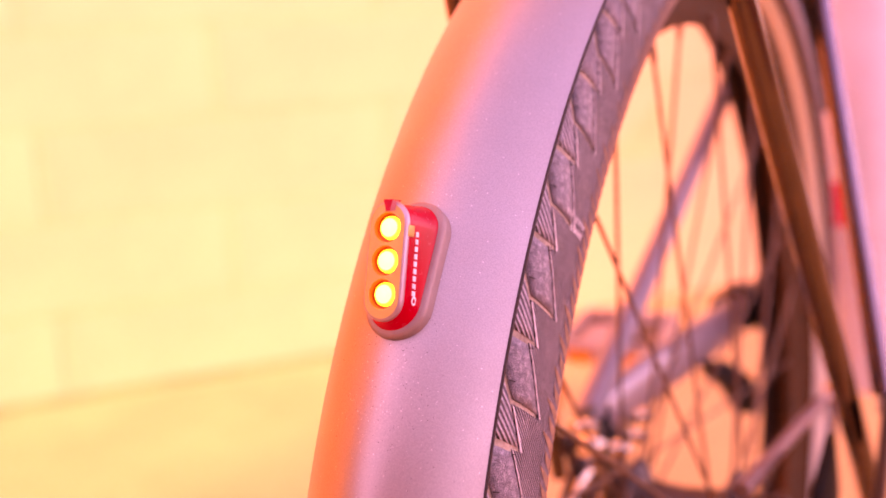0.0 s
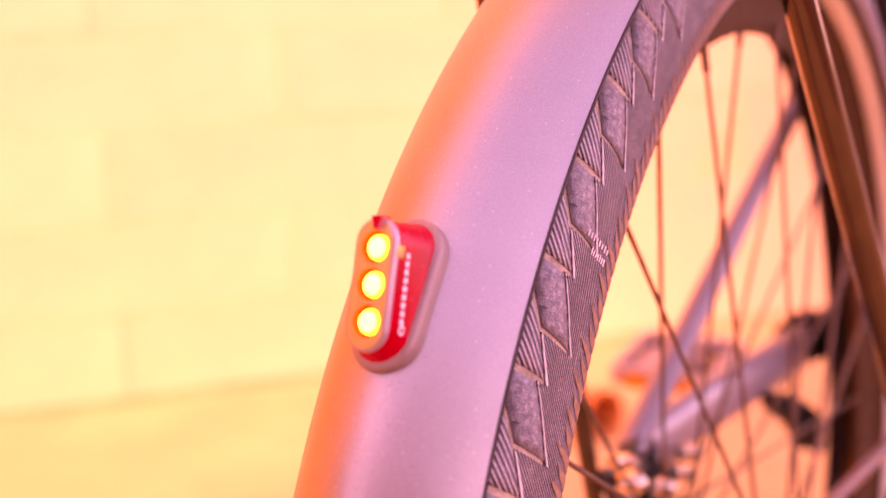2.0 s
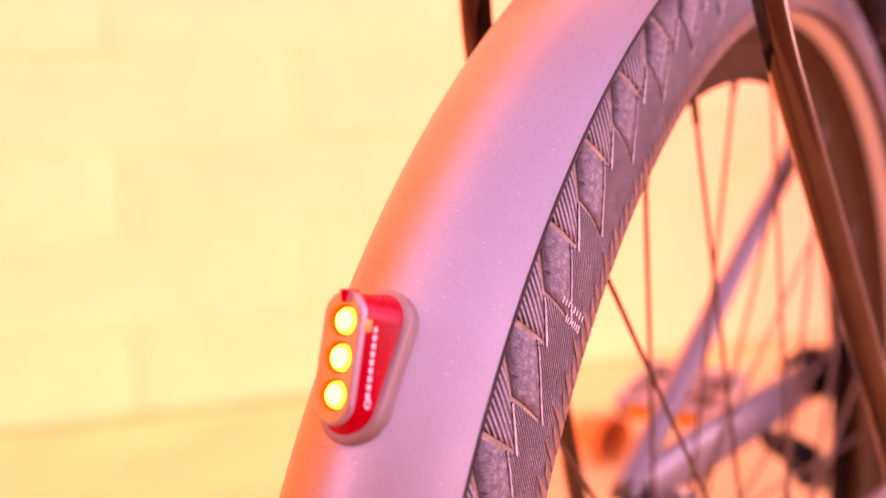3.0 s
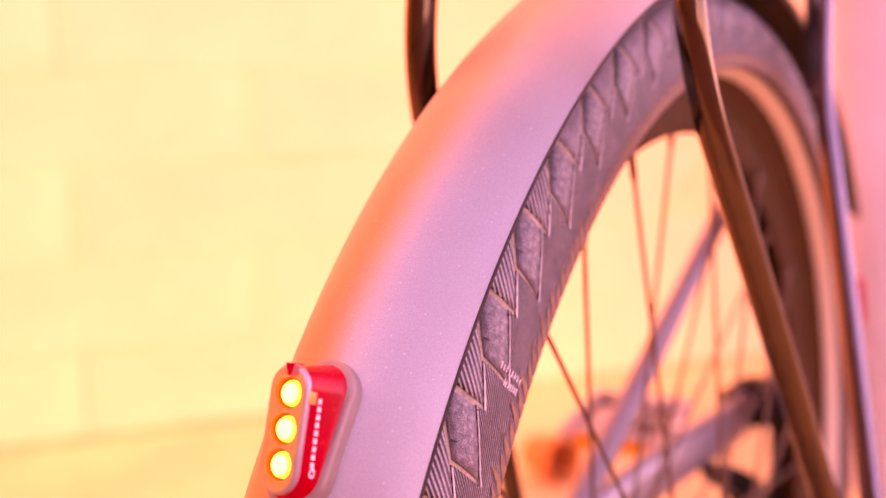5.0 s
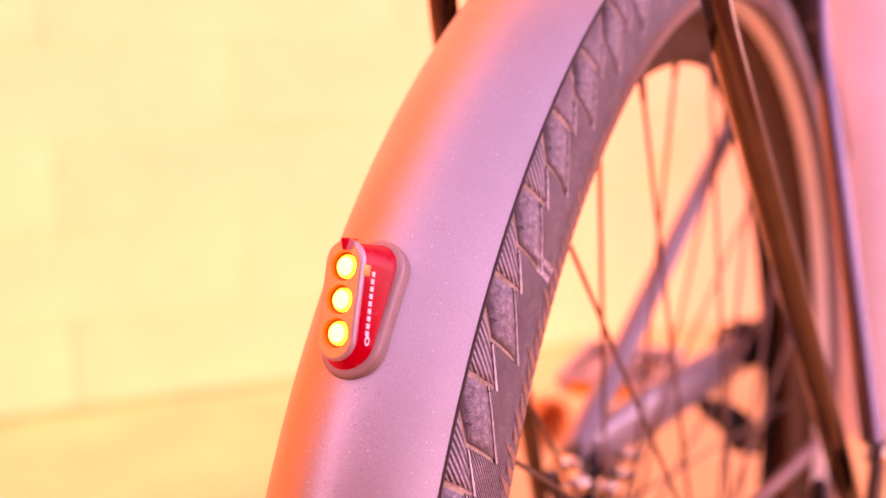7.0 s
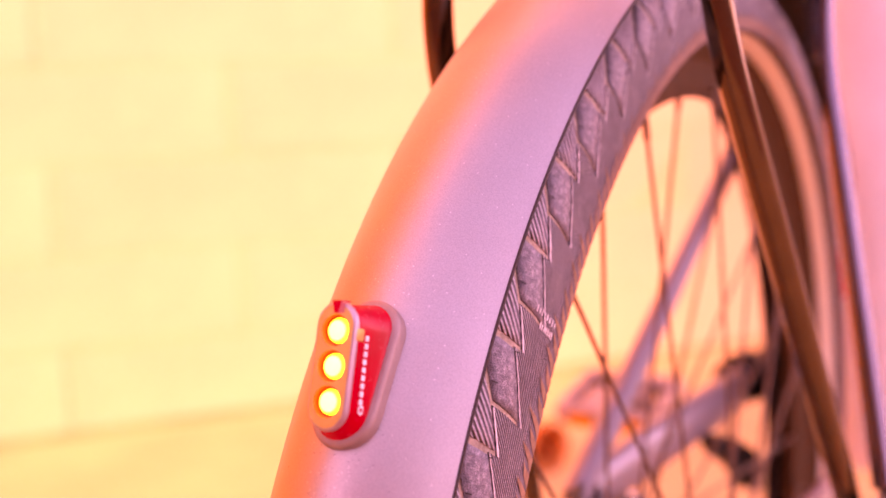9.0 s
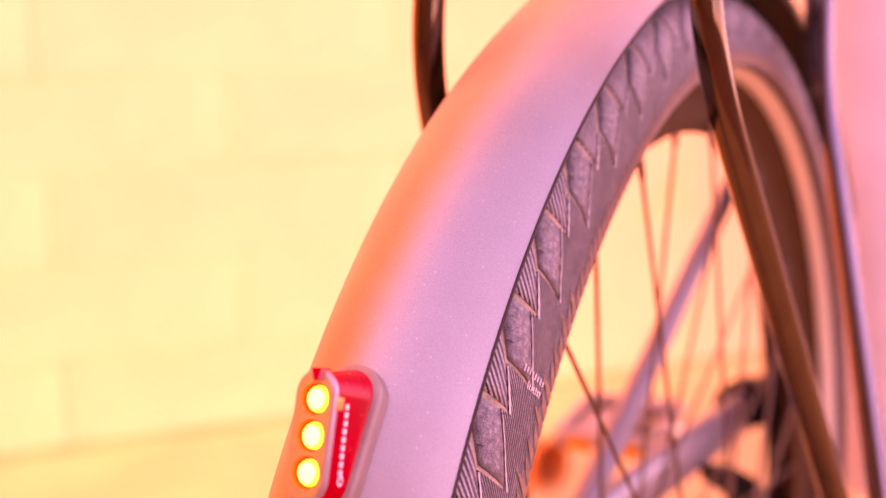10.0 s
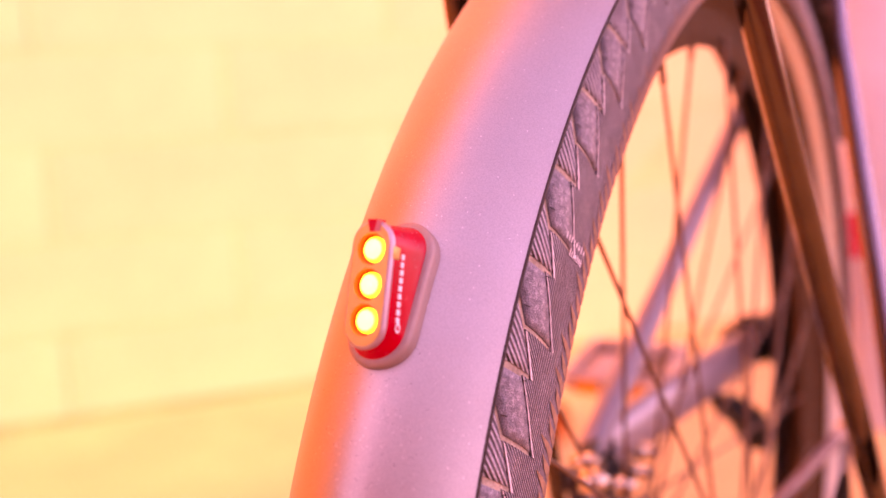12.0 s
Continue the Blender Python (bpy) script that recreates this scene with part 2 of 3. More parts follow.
def unseen_walls():
    """Plain unseen walls, added behind and beside the camera: they keep the bicycle in the shade, let sun through a gap
    and tint its reflections.
    """
    bm = block((15.0, 0.25, UNSEEN_WALL_HIGH), Matrix.Translation((-2.54 + 7.5, -8.1, UNSEEN_WALL_HIGH / 2)))
    tagged(part("wall_south", bm, "plaster", smooth=False), "unseen plain ochre wall, added to keep the sun off the bicycle", "wall", kind="structure")
    # out-of-view terracotta wall, added to turn the mudguard's left side orange
    bm = block((9.6, 0.25, 9.0), pose(WALL_AT.x - 0.72 * math.cos(radians(WALL_TURN)), WALL_AT.y - 0.72 * math.sin(radians(WALL_TURN)), 0, 0, 0, 54) @ Matrix.Translation((-4.8, 0.12, 4.5)))
    tagged(part("wall_side", bm, "terracotta", smooth=False), "unseen plain terracotta wall, added for its orange reflection", "wall", kind="structure")
    bm = block((6.0, 0.25, UNSEEN_WALL_HIGH), Matrix.Translation((-5.2 - 3.0, -8.1, UNSEEN_WALL_HIGH / 2)))
    tagged(part("wall_west", bm, "plaster", smooth=False), "unseen plain ochre wall beyond the gap, added to block sky glow", "wall", kind="structure")
    # added filler that hides the bright low sky in the gap
    bm = block((2.66, 0.20, 3.2), Matrix.Translation((-3.87, -8.1, 1.6)))
    tagged(part("wall_gate", bm, "plaster", smooth=False), "unseen lower wall in the gap, added to block low sky glow", "wall", kind="structure")


# ---------------------------------------------------------------- the bicycle
bicycle = thing("bicycle", "grey city bicycle with mudguards, black rack and lit tail light", "bicycle")
GUARD_HALF, GUARD_EDGE, GUARD_RISE, GUARD_SWELL = 0.0308, 0.3623, 0.0159, (0.25, 0.14)


def guard_radius(x):
    u = x / GUARD_HALF
    return GUARD_EDGE + GUARD_RISE * (1 - abs(u) ** 2.0)


def mudguard():
    outer = [(GUARD_HALF * u, guard_radius(GUARD_HALF * u)) for u in np.linspace(-1, 1, 33)]
    thick = 0.0016
    inner = [(x * 0.955, r - thick) for x, r in outer[::-1]]
    bm = ring(outer + inner, -32, 146, 220, closed=True)
    for v in bm.verts:
        # the crown stands a little higher away from the middle of the arc
        r, a = math.hypot(v.co.y, v.co.z - AXLE), math.degrees(math.atan2(v.co.z - AXLE, -v.co.y))
        if r > GUARD_EDGE:
            swell = (GUARD_EDGE + (r - GUARD_EDGE) * (1 + min(0.3, GUARD_SWELL[a > 47] * ((a - 47) / 28) ** 2))) / r
            v.co.y, v.co.z = v.co.y * swell, AXLE + (v.co.z - AXLE) * swell
    guard = part("mudguard", bm, "guard", bicycle, "matt grey mudguard with dust specks")
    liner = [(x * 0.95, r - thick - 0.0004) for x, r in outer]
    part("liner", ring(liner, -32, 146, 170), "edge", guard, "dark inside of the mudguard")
    x, r = GUARD_HALF - 0.0002, GUARD_EDGE + 0.0001
    loop = [(x + 0.0005 * math.cos(q), r + 0.0006 * math.sin(q)) for q in np.linspace(0, math.tau, 9)[:-1]]
    part("edge_bead", ring(loop, -32, 146, 170, closed=True), "edge", guard, "thin black edge bead")
    # fine dust and grit, thickest below the lamp
    rng = random.Random(11)
    for name, mat, count in (("dust", "print", 150), ("grit", "edge", 130)):
        bm = bmesh.new()
        for _ in range(count):
            x, a = rng.gauss(0.004, 0.009), rng.gauss(28.5, 2.4)
            if abs(x) > 0.024 or not 20 < a < 40:
                continue
            r = GUARD_EDGE + (guard_radius(x) - GUARD_EDGE) * (1 + GUARD_SWELL[0] * ((a - 47) / 28) ** 2) + 0.00008
            size, spin = rng.uniform(0.00007, 0.00018), rng.uniform(0, 3.1)
            ring_at = [(x + size * math.cos(spin + k * 1.57), a + math.degrees(size * math.sin(spin + k * 1.57) / r)) for k in range(4)]
            bm.faces.new([bm.verts.new(on_wheel(u, r, w)) for u, w in ring_at])
        tagged(part(name, bm, mat, guard), kind="stuff")
    return guard


# the tyre's shoulder: a ring of ribbed rubber with a zigzag inner edge, smooth lozenge blocks and ribbed triangles, with dusty grooves between
TYRE_MID, TYRE_R, PERIODS = 0.3275, 0.0285, 62
STEP = 360.0 / PERIODS
TREAD_START = 40.30


def tyre_radius(q):
    """The sidewall swells a little towards the rim."""
    return TYRE_R + 0.0022 * (max(0.0, q - 85) / 20) ** 1.5


def on_tyre(shear, q, rise=0.0):
    """A place on the tyre, from the axle: degrees along the tread, degrees from the crown to the right, height over the rubber."""
    s = radians(shear - 0.0139 * (q - 92))
    r = tyre_radius(q) + rise
    across, out = r * math.sin(radians(q)), TYRE_MID + r * math.cos(radians(q))
    return Vector((across, -out * math.cos(s), out * math.sin(s)))


def ribbed_rubber(name, fine, contrast, pale=1.0):
    """Rubber with fine ribs that run round the wheel; the object's origin is on the axle."""
    m = M["rubber"].copy()
    m.name = name
    tree = m.node_tree
    bsdf = tree.nodes["Principled BSDF"]
    link = tree.links.new
    place = tree.nodes.new("ShaderNodeSeparateXYZ")
    link(tree.nodes.new("ShaderNodeTexCoord").outputs["Object"], place.inputs[0])

    def maths(kind, a, b=None):
        n = tree.nodes.new("ShaderNodeMath")
        n.operation = kind
        for socket, value in zip(n.inputs, (a, b)):
            if value is None:
                continue
            if isinstance(value, bpy.types.NodeSocket):
                link(value, socket)
            else:
                socket.default_value = value
        return n.outputs[0]

    x, y, z = place.outputs
    out = maths("SQRT", maths("ADD", maths("MULTIPLY", y, y), maths("MULTIPLY", z, z)))
    q = maths("ARCTAN2", x, maths("SUBTRACT", out, TYRE_MID))
    s = maths("ARCTAN2", z, maths("MULTIPLY", y, -1.0))
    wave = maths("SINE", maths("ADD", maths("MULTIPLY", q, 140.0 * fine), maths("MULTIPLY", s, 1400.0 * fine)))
    bump = tree.nodes.new("ShaderNodeBump")
    bump.inputs["Strength"].default_value, bump.inputs["Distance"].default_value = 0.9, 0.0004
    link(wave, bump.inputs["Height"])
    old = bsdf.inputs["Normal"].links[0].from_socket
    link(old, bump.inputs["Normal"])
    link(bump.outputs["Normal"], bsdf.inputs["Normal"])
    # paler tone on the rib crests, darker tone between them
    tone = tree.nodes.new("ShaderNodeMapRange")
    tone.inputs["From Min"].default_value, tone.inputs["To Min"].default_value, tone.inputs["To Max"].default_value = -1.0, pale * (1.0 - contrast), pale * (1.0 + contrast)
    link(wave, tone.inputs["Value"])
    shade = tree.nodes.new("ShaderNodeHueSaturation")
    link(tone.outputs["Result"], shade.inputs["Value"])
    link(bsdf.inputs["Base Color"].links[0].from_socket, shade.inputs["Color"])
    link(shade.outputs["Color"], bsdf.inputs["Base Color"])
    return m


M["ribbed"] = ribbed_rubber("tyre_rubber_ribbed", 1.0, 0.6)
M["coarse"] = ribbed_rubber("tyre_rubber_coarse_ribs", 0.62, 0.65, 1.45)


def inner_edge(v):
    """The zigzag inner edge of the shoulder: degrees from the crown, for degrees along one period."""
    if v < 3.55:
        return 92 - 6.98 * v
    return 75.2 - 6.0 * (v - 3.55)


def shoulder_ring():
    marks = [0.0, 0.6, 1.2, 1.8, 2.4, 3.0, 3.54, 3.56, 4.1, 4.7, 5.3, STEP - 0.012]
    bm = bmesh.new()
    rows = []
    for k in range(PERIODS):
        for v in marks:
            q0 = inner_edge(v)
            row = [bm.verts.new(on_tyre(TREAD_START + k * STEP + v, q0 + 0.3, -0.0010)), bm.verts.new(on_tyre(TREAD_START + k * STEP + v, q0 + 0.5, -0.0002))]
            row += [bm.verts.new(on_tyre(TREAD_START + k * STEP + v, q0 + 1.2 + (104 - q0 - 1.2) * (j / 7) ** 1.1)) for j in range(8)]
            rows.append(row)
    for a, b in zip(rows, rows[1:] + rows[:1]):
        for i in range(len(a) - 1):
            bm.faces.new((a[i], a[i + 1], b[i + 1], b[i]))
    return bm


def tread_piece(low, high, start, stop, across=3, along=6, sink=0.0010):
    """One raised block between two lines of q over the period, from start to stop."""
    bm = bmesh.new()
    top, foot = [], []
    for i in range(along + 1):
        v = start + (stop - start) * i / along
        a, b = low(v), high(v)
        top.append([bm.verts.new(on_tyre(v, a + (b - a) * j / across, -0.00005)) for j in range(across + 1)])
        foot.append([bm.verts.new(on_tyre(v, a + (b - a) * j / across, -sink)) for j in range(across + 1)])
    for i in range(along):
        for j in range(across):
            bm.faces.new((top[i][j], top[i][j + 1], top[i + 1][j + 1], top[i + 1][j]))
        for j in (0, across):
            bm.faces.new((top[i][j], top[i + 1][j], foot[i + 1][j], foot[i][j]))
    for i in (0, along):
        for j in range(across):
            bm.faces.new((top[i][j], top[i][j + 1], foot[i][j + 1], foot[i][j]))
    return bm


def mesh_of(name, bm, mat, smooth=False):
    me = bpy.data.meshes.new(name)
    bmesh.ops.recalc_face_normals(bm, faces=bm.faces)
    bm.to_mesh(me)
    bm.free()
    if smooth:
        me.shade_smooth()
    me.materials.append(M[mat])
    return me


def edge_lines():
    """The pale worn edges of the blocks, as thin raised lines."""
    bm = bmesh.new()
    for k in range(PERIODS):
        for v0, v1, wide in ((0.05, 3.5, 1.8), (3.6, STEP - 0.1, 2.2)):
            last = None
            for i in range(7):
                v = v0 + (v1 - v0) * i / 6
                q = inner_edge(v)
                w = wide * (1.0 - 0.5 * (i / 6))
                pair = [bm.verts.new(on_tyre(TREAD_START + k * STEP + v, q + 0.3, 0.0001)), bm.verts.new(on_tyre(TREAD_START + k * STEP + v, q + 0.8, 0.00028)), bm.verts.new(on_tyre(TREAD_START + k * STEP + v, q + 0.6 + w, 0.00008))]
                if last:
                    for j in range(2):
                        bm.faces.new((last[j], last[j + 1], pair[j + 1], pair[j]))
                last = pair
    return bm


def bead_teeth():
    """Small triangular teeth moulded round the lower sidewall."""
    bm = bmesh.new()

    def at(deg, x, r):
        return Vector((x, -r * math.cos(radians(deg)), r * math.sin(radians(deg))))

    step = STEP / 6
    for k in range(PERIODS * 6):
        d = TREAD_START + k * step
        high = (0.3246, 0.3208, 0.3228, 0.3202, 0.3238, 0.3213)[k % 6]
        v = [bm.verts.new(p) for p in (at(d, 0.03015, 0.3145), at(d + 0.8 * step, 0.03015, 0.3145), at(d + 1.2 * step, 0.03010, 0.3188), at(d + 0.7 * step, 0.03010, 0.3188), at(d + 1.5 * step, 0.0294 + (0.3262 - high) * 0.1, high))]
        bm.faces.new((v[0], v[1], v[2], v[3]))
        bm.faces.new((v[3], v[2], v[4]))
    return bm


def wheel():
    flank = [(0.0190, 0.3172), (0.0094, 0.3070), (0.0030, 0.2995), (0.0006, 0.2860), (-0.0015, 0.2795)]
    profile = [(-x, r) for x, r in flank[:-1]] + flank[::-1] + [(0.0150, 0.3175), (0.0080, 0.3120), (-0.0080, 0.3120), (-0.0150, 0.3175)]
    rim = part("wheel", ring(profile, 0, 360, 160, closed=True), "rim", bicycle, "deep black rim with a pale cream side band", smooth=False)
    part("rim_band", ring([(0.0206, 0.3178), (0.0226, 0.3160), (0.0222, 0.3125), (0.0190, 0.3100), (0.0134, 0.3094), (0.0124, 0.3102)], 0, 360, 160), "stripe", rim, "pale cream band round the rim")
    # carcass, a little lower than the tread
    low = TYRE_R - 0.0006
    right_foot = [(0.0299, 0.3183), (0.0300, 0.3162), (0.0298, 0.3142), (0.0288, 0.3126), (0.0245, 0.3132), (0.0205, 0.3165)]
    sec = [(low * math.sin(radians(q)), TYRE_MID + low * math.cos(radians(q))) for q in np.linspace(-90, 98, 41)]
    tyre = turned(part("tyre", ring(sec, 0, 360, 220), "groove", rim, "worn grey tyre with zigzag tread and dusty grooves"))
    # left bead and sidewall coloured near-black in place of their shade
    part("inner_bead", ring([(-x, r) for x, r in ((0.0192, 0.3172), (0.0200, 0.3150), (0.0240, 0.3092), (0.0290, 0.3074), (0.0305, 0.3090), (0.0304, 0.3140), (0.0300, 0.3230), (0.0296, 0.3330), (0.0286, 0.3400))], 0, 360, 160), "edge", rim, "left bead and sidewall of the tyre, coloured near-black for shade")
    left = [(TYRE_R * math.sin(radians(q)), TYRE_MID + TYRE_R * math.cos(radians(q))) for q in np.linspace(-106, 40, 30)]
    at = (0, 0, AXLE)

    def under(ob):
        ob.parent = rim
        ob.location = at
        return ob

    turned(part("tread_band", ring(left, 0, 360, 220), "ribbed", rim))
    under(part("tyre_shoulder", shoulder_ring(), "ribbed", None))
    wall = [(tyre_radius(q) * math.sin(radians(q)), TYRE_MID + tyre_radius(q) * math.cos(radians(q))) for q in (103.5, 105)] + right_foot
    turned(part("tyre_bead", ring(wall, 0, 360, 220), "bead", rim))
    tagged(under(part("worn_edge", edge_lines(), "worn", None)), kind="stuff")
    tagged(under(part("bead_tooth", bead_teeth(), "tan", None)), kind="stuff")
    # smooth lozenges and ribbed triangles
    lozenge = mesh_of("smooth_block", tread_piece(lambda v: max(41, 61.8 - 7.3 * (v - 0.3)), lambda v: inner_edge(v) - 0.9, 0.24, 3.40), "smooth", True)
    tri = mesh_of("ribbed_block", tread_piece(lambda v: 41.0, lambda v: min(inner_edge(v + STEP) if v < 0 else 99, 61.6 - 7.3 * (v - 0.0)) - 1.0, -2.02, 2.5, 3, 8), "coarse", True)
    for k in range(PERIODS):
        for name, me in (("smooth_block", lozenge), ("ribbed_block", tri)):
            ob = new(name, me)
            ob.parent = rim
            ob.matrix_basis = Matrix.Translation(at) @ Matrix.Rotation(-radians(TREAD_START + k * STEP), 4, "X")
    # short dark cuts across the edges of the smooth blocks
    bm = bmesh.new()
    for k in range(PERIODS):
        for v, q, dv, dq in ((1.05, 57.0, 0.10, 5.0), (2.30, 47.5, 0.30, 3.0), (3.25, 68.5, 0.10, 3.2)):
            s = TREAD_START + k * STEP + v
            bm.faces.new([bm.verts.new(on_tyre(s + a, q + e, 0.00022)) for a, e in ((0, 0), (dv, dq), (dv + 0.06, dq - 0.5), (0.06, -0.5))])
    tagged(under(part("dark_cut", bm, "edge", None, "short dark cuts in the tread")), kind="stuff")
    # moulded mark on the sidewall: unreadable, so short bars
    bm = bmesh.new()
    for s0, long, q0, count, step in ((40.95, 0.42, 77.0, 8, 3.3), (40.22, 0.46, 85.0, 7, 2.4)):
        for k in range(count):
            corners = ((0, 0), (long * (1 - 0.25 * (k % 2)), 0), (long, 1.3), (0.04 * (k % 3), 1.3))
            bm.faces.new([bm.verts.new(on_tyre(s0 + ds + 0.0139 * (q0 + k * step - 92), q0 + k * step + dq, 0.00025)) for ds, dq in corners])
    under(part("moulded_mark", bm, "worn", None, "small raised unreadable mark"))
    # spokes with nipples: flange and rim offsets, degrees round the rim and to the hub hole
    laced = [(0.022, 0.004, 51, -62), (0.012, 0.004, 74, -45), (0.022, 0.004, 97, 40), (-0.042, -0.004, 39, -30), (-0.040, 0.004, 62, -75), (-0.032, -0.004, 90, 0), (-0.034, -0.004, 112, 30)]
    laced += [(0.022, 0.004, 97 + 22.6 * k, -60 if k % 2 else 60) for k in range(1, 14)] + [(-0.038, -0.004, 112 + 22.4 * k, -60 if k % 2 else 60) for k in range(1, 13)]
    for flange, offset, a, turn in laced:
        rim_at, hub_at = on_wheel(offset, 0.283, a), on_wheel(flange, 0.022, a + turn)
        part("spoke", tube([rim_at, hub_at], 0.00105, sides=7), "spoke", rim)
        way = (hub_at - rim_at).normalized()
        part("nipple", tube([rim_at - way * 0.003, rim_at + way * 0.007, rim_at + way * 0.0105], [0.0019, 0.0018, 0.0012], sides=8), "spoke", rim)
    along_x = Matrix.Translation((0, 0, AXLE)) @ Matrix.Rotation(radians(90), 4, "Y")
    hub = part("hub", lathe([(0.007, -0.056), (0.011, -0.054), (0.012, -0.044), (0.022, -0.041), (0.024, -0.038), (0.022, -0.035), (0.012, -0.030), (0.010, -0.010), (0.012, 0.014), (0.022, 0.019), (0.024, 0.022), (0.022, 0.025), (0.012, 0.028), (0.011, 0.050), (0.007, 0.054)], along_x, 36), "dark_steel", rim, "dark steel hub")
    for side in (-1, 1):
        part("axle_nut", lathe([(0.0075, side * 0.058), (0.0085, side * 0.064), (0.0085, side * 0.072), (0.006, side * 0.079), (0.002, side * 0.082)], along_x, 16), "steel", hub, "bright domed axle nut")
    # the wheel sits slightly askew in the frame
    rim.matrix_basis = Matrix.Translation((-0.0008, -0.249, 0.0024)) @ Matrix.Rotation(radians(0.5), 4, "Z") @ Matrix.Translation((0, 0.25, 0))
    return rim


# the tail light: base flange, red wedge body and grey face with three glowing lenses
def stadium(half_wide, half_long, steps=12):
    """A round-ended outline in x (across) and y (along)."""
    straight = half_long - half_wide
    out = [(half_wide * math.cos(w), straight + half_wide * math.sin(w)) for w in np.linspace(0, math.pi, steps)]
    out += [(half_wide * math.cos(w), -straight + half_wide * math.sin(w)) for w in np.linspace(math.pi, math.tau, steps)]
    return out


def loft(loops, cap_start=True, cap_end=True):
    bm = bmesh.new()
    rows = [[bm.verts.new(p) for p in loop] for loop in loops]
    n = len(rows[0])
    for a, b in zip(rows, rows[1:]):
        for k in range(n):
            bm.faces.new((a[k], a[(k + 1) % n], b[(k + 1) % n], b[k]))
    if cap_start:
        bm.faces.new(rows[0][::-1])
    if cap_end:
        bm.faces.new(rows[-1])
    return bm


LAMP_ANGLE = 34.3
CROWN = GUARD_EDGE + GUARD_RISE


def holed_plate(m, half_wide, half_long, holes, radius, h):
    """A flat round-ended plate at height h with round holes through it."""
    bm = bmesh.new()
    loops = [[m @ Vector((x, y, h)) for x, y in stadium(half_wide, half_long, 16)]]
    loops += [[m @ Vector((radius * math.cos(q), y + radius * math.sin(q), h)) for q in np.linspace(0, math.tau, 29)[:-1]] for y in holes]
    edges = []
    for loop in loops:
        ring_ = [bm.verts.new(p) for p in loop]
        edges += [bm.edges.new((a, b)) for a, b in zip(ring_, ring_[1:] + ring_[:1])]
    bmesh.ops.triangle_fill(bm, use_beauty=True, edges=edges)
    return bm


def tail_light():
    w = radians(LAMP_ANGLE)
    radial, along = Vector((0, -math.cos(w), math.sin(w))), Vector((0, math.sin(w), math.cos(w)))
    base = axes(on_wheel(0.0005, CROWN, LAMP_ANGLE), Vector((1, 0, 0)), along, radial)
    lean = radians(17.5)
    face_out, face_up = Vector((0, -math.cos(lean), math.sin(lean))), Vector((0, math.sin(lean), math.cos(lean)))
    face = axes((0.0008, -0.3261, AXLE + 0.2193), Vector((1, 0, 0)), face_up, face_out)

    def loop(m, hw, hl, h):
        return [m @ Vector((x, y, h)) for x, y in stadium(hw, hl, 16)]

    lamp = thing("tail_light", "small grey and red tail light with three lit yellow lenses", "tail light", base.translation)
    part("flange", loft([loop(base, 0.0106, 0.0224, -0.0032), loop(base, 0.0106, 0.0224, 0.0016), loop(base, 0.0105, 0.0223, 0.0023), loop(base, 0.0101, 0.0219, 0.0029), loop(base, 0.0095, 0.0213, 0.0032), loop(base, 0.0082, 0.0200, 0.0033)]), "lamp_grey", lamp, "grey base flange with a rounded rim")
    # black ring that paints the contact shade between flange and mudguard
    part("gasket", loft([loop(base, 0.01080, 0.02275, -0.0036), loop(base, 0.01080, 0.02275, -0.0023)]), "edge", lamp, "thin black line for the contact shade under the flange", smooth=False)
    low, high = (base, 0.0085, 0.0202, 0.0034), (face, 0.0062, 0.0172, -0.0030)
    red = part("red_body", loft([loop(base, 0.0088, 0.0205, 0.0030), *[[a.lerp(b, k / 8) for a, b in zip(loop(*low), loop(*high))] for k in range(9)], loop(face, 0.0060, 0.0170, -0.0019)]), "lamp_red", lamp, "glossy red plastic wedge body, lit from within")
    plate = part("face_plate", loft([loop(face, 0.0064, 0.0176, -0.0020), loop(face, 0.0067, 0.0179, -0.0015), loop(face, 0.0067, 0.0179, -0.0007), loop(face, 0.0064, 0.0176, -0.0001), loop(face, 0.0058, 0.0170, 0.0002)], True, False), "lamp_rim", lamp, "grey anodised rim of the face")
    spots = [0.0098 * k for k in (-1, 0, 1)]
    part("face", holed_plate(face, 0.0058, 0.0170, spots, 0.0045, 0.0002), "lamp_face", plate, "grey front tinted as if warmly lit, with three round holes", smooth=False)
    for y in spots:
        spot = face @ Matrix.Translation((0, y, 0))
        bm = bmesh.new()
        rows = [[bm.verts.new(spot @ Vector((r * math.cos(q), r * math.sin(q), h))) for q in np.linspace(0, math.tau, 29)[:-1]] for r, h in ((0.0045, 0.0002), (0.0044, 0.0), (0.0043, -0.0017))]
        for a, b in zip(rows, rows[1:]):
            for k in range(28):
                bm.faces.new((a[k], a[(k + 1) % 28], b[(k + 1) % 28], b[k]))
        bm.faces.new(rows[-1])
        part("socket", bm, "socket", plate, "wall of the lens hole, amber glow and shade in its colour")
        part("lens", lathe([(0.0035, -0.0016), (0.0034, -0.0010), (0.0030, -0.0004), (0.0021, 0.0), (0.0010, 0.0001)], spot @ Matrix.Translation((0.0003, 0, 0)), 28), "led", plate, "glowing yellow lens")
        part("core", lathe([(0.0029, -0.0004), (0.0022, 0.00025), (0.0010, 0.0004)], spot @ Matrix.Translation((0.0003, 0, 0)), 20), "core", plate, "brightest middle of the lens")
    # red notch cut into the top of the face, with a paler facet beside it
    bm = bmesh.new()
    v = [bm.verts.new(face @ Vector(p)) for p in ((-0.0018, 0.0182, -0.0028), (0.0022, 0.0182, -0.0028), (0.0006, 0.0146, 0.0005), (-0.0008, 0.0146, 0.0005), (-0.0020, 0.0180, 0.0004), (0.0012, 0.0181, 0.0004))]
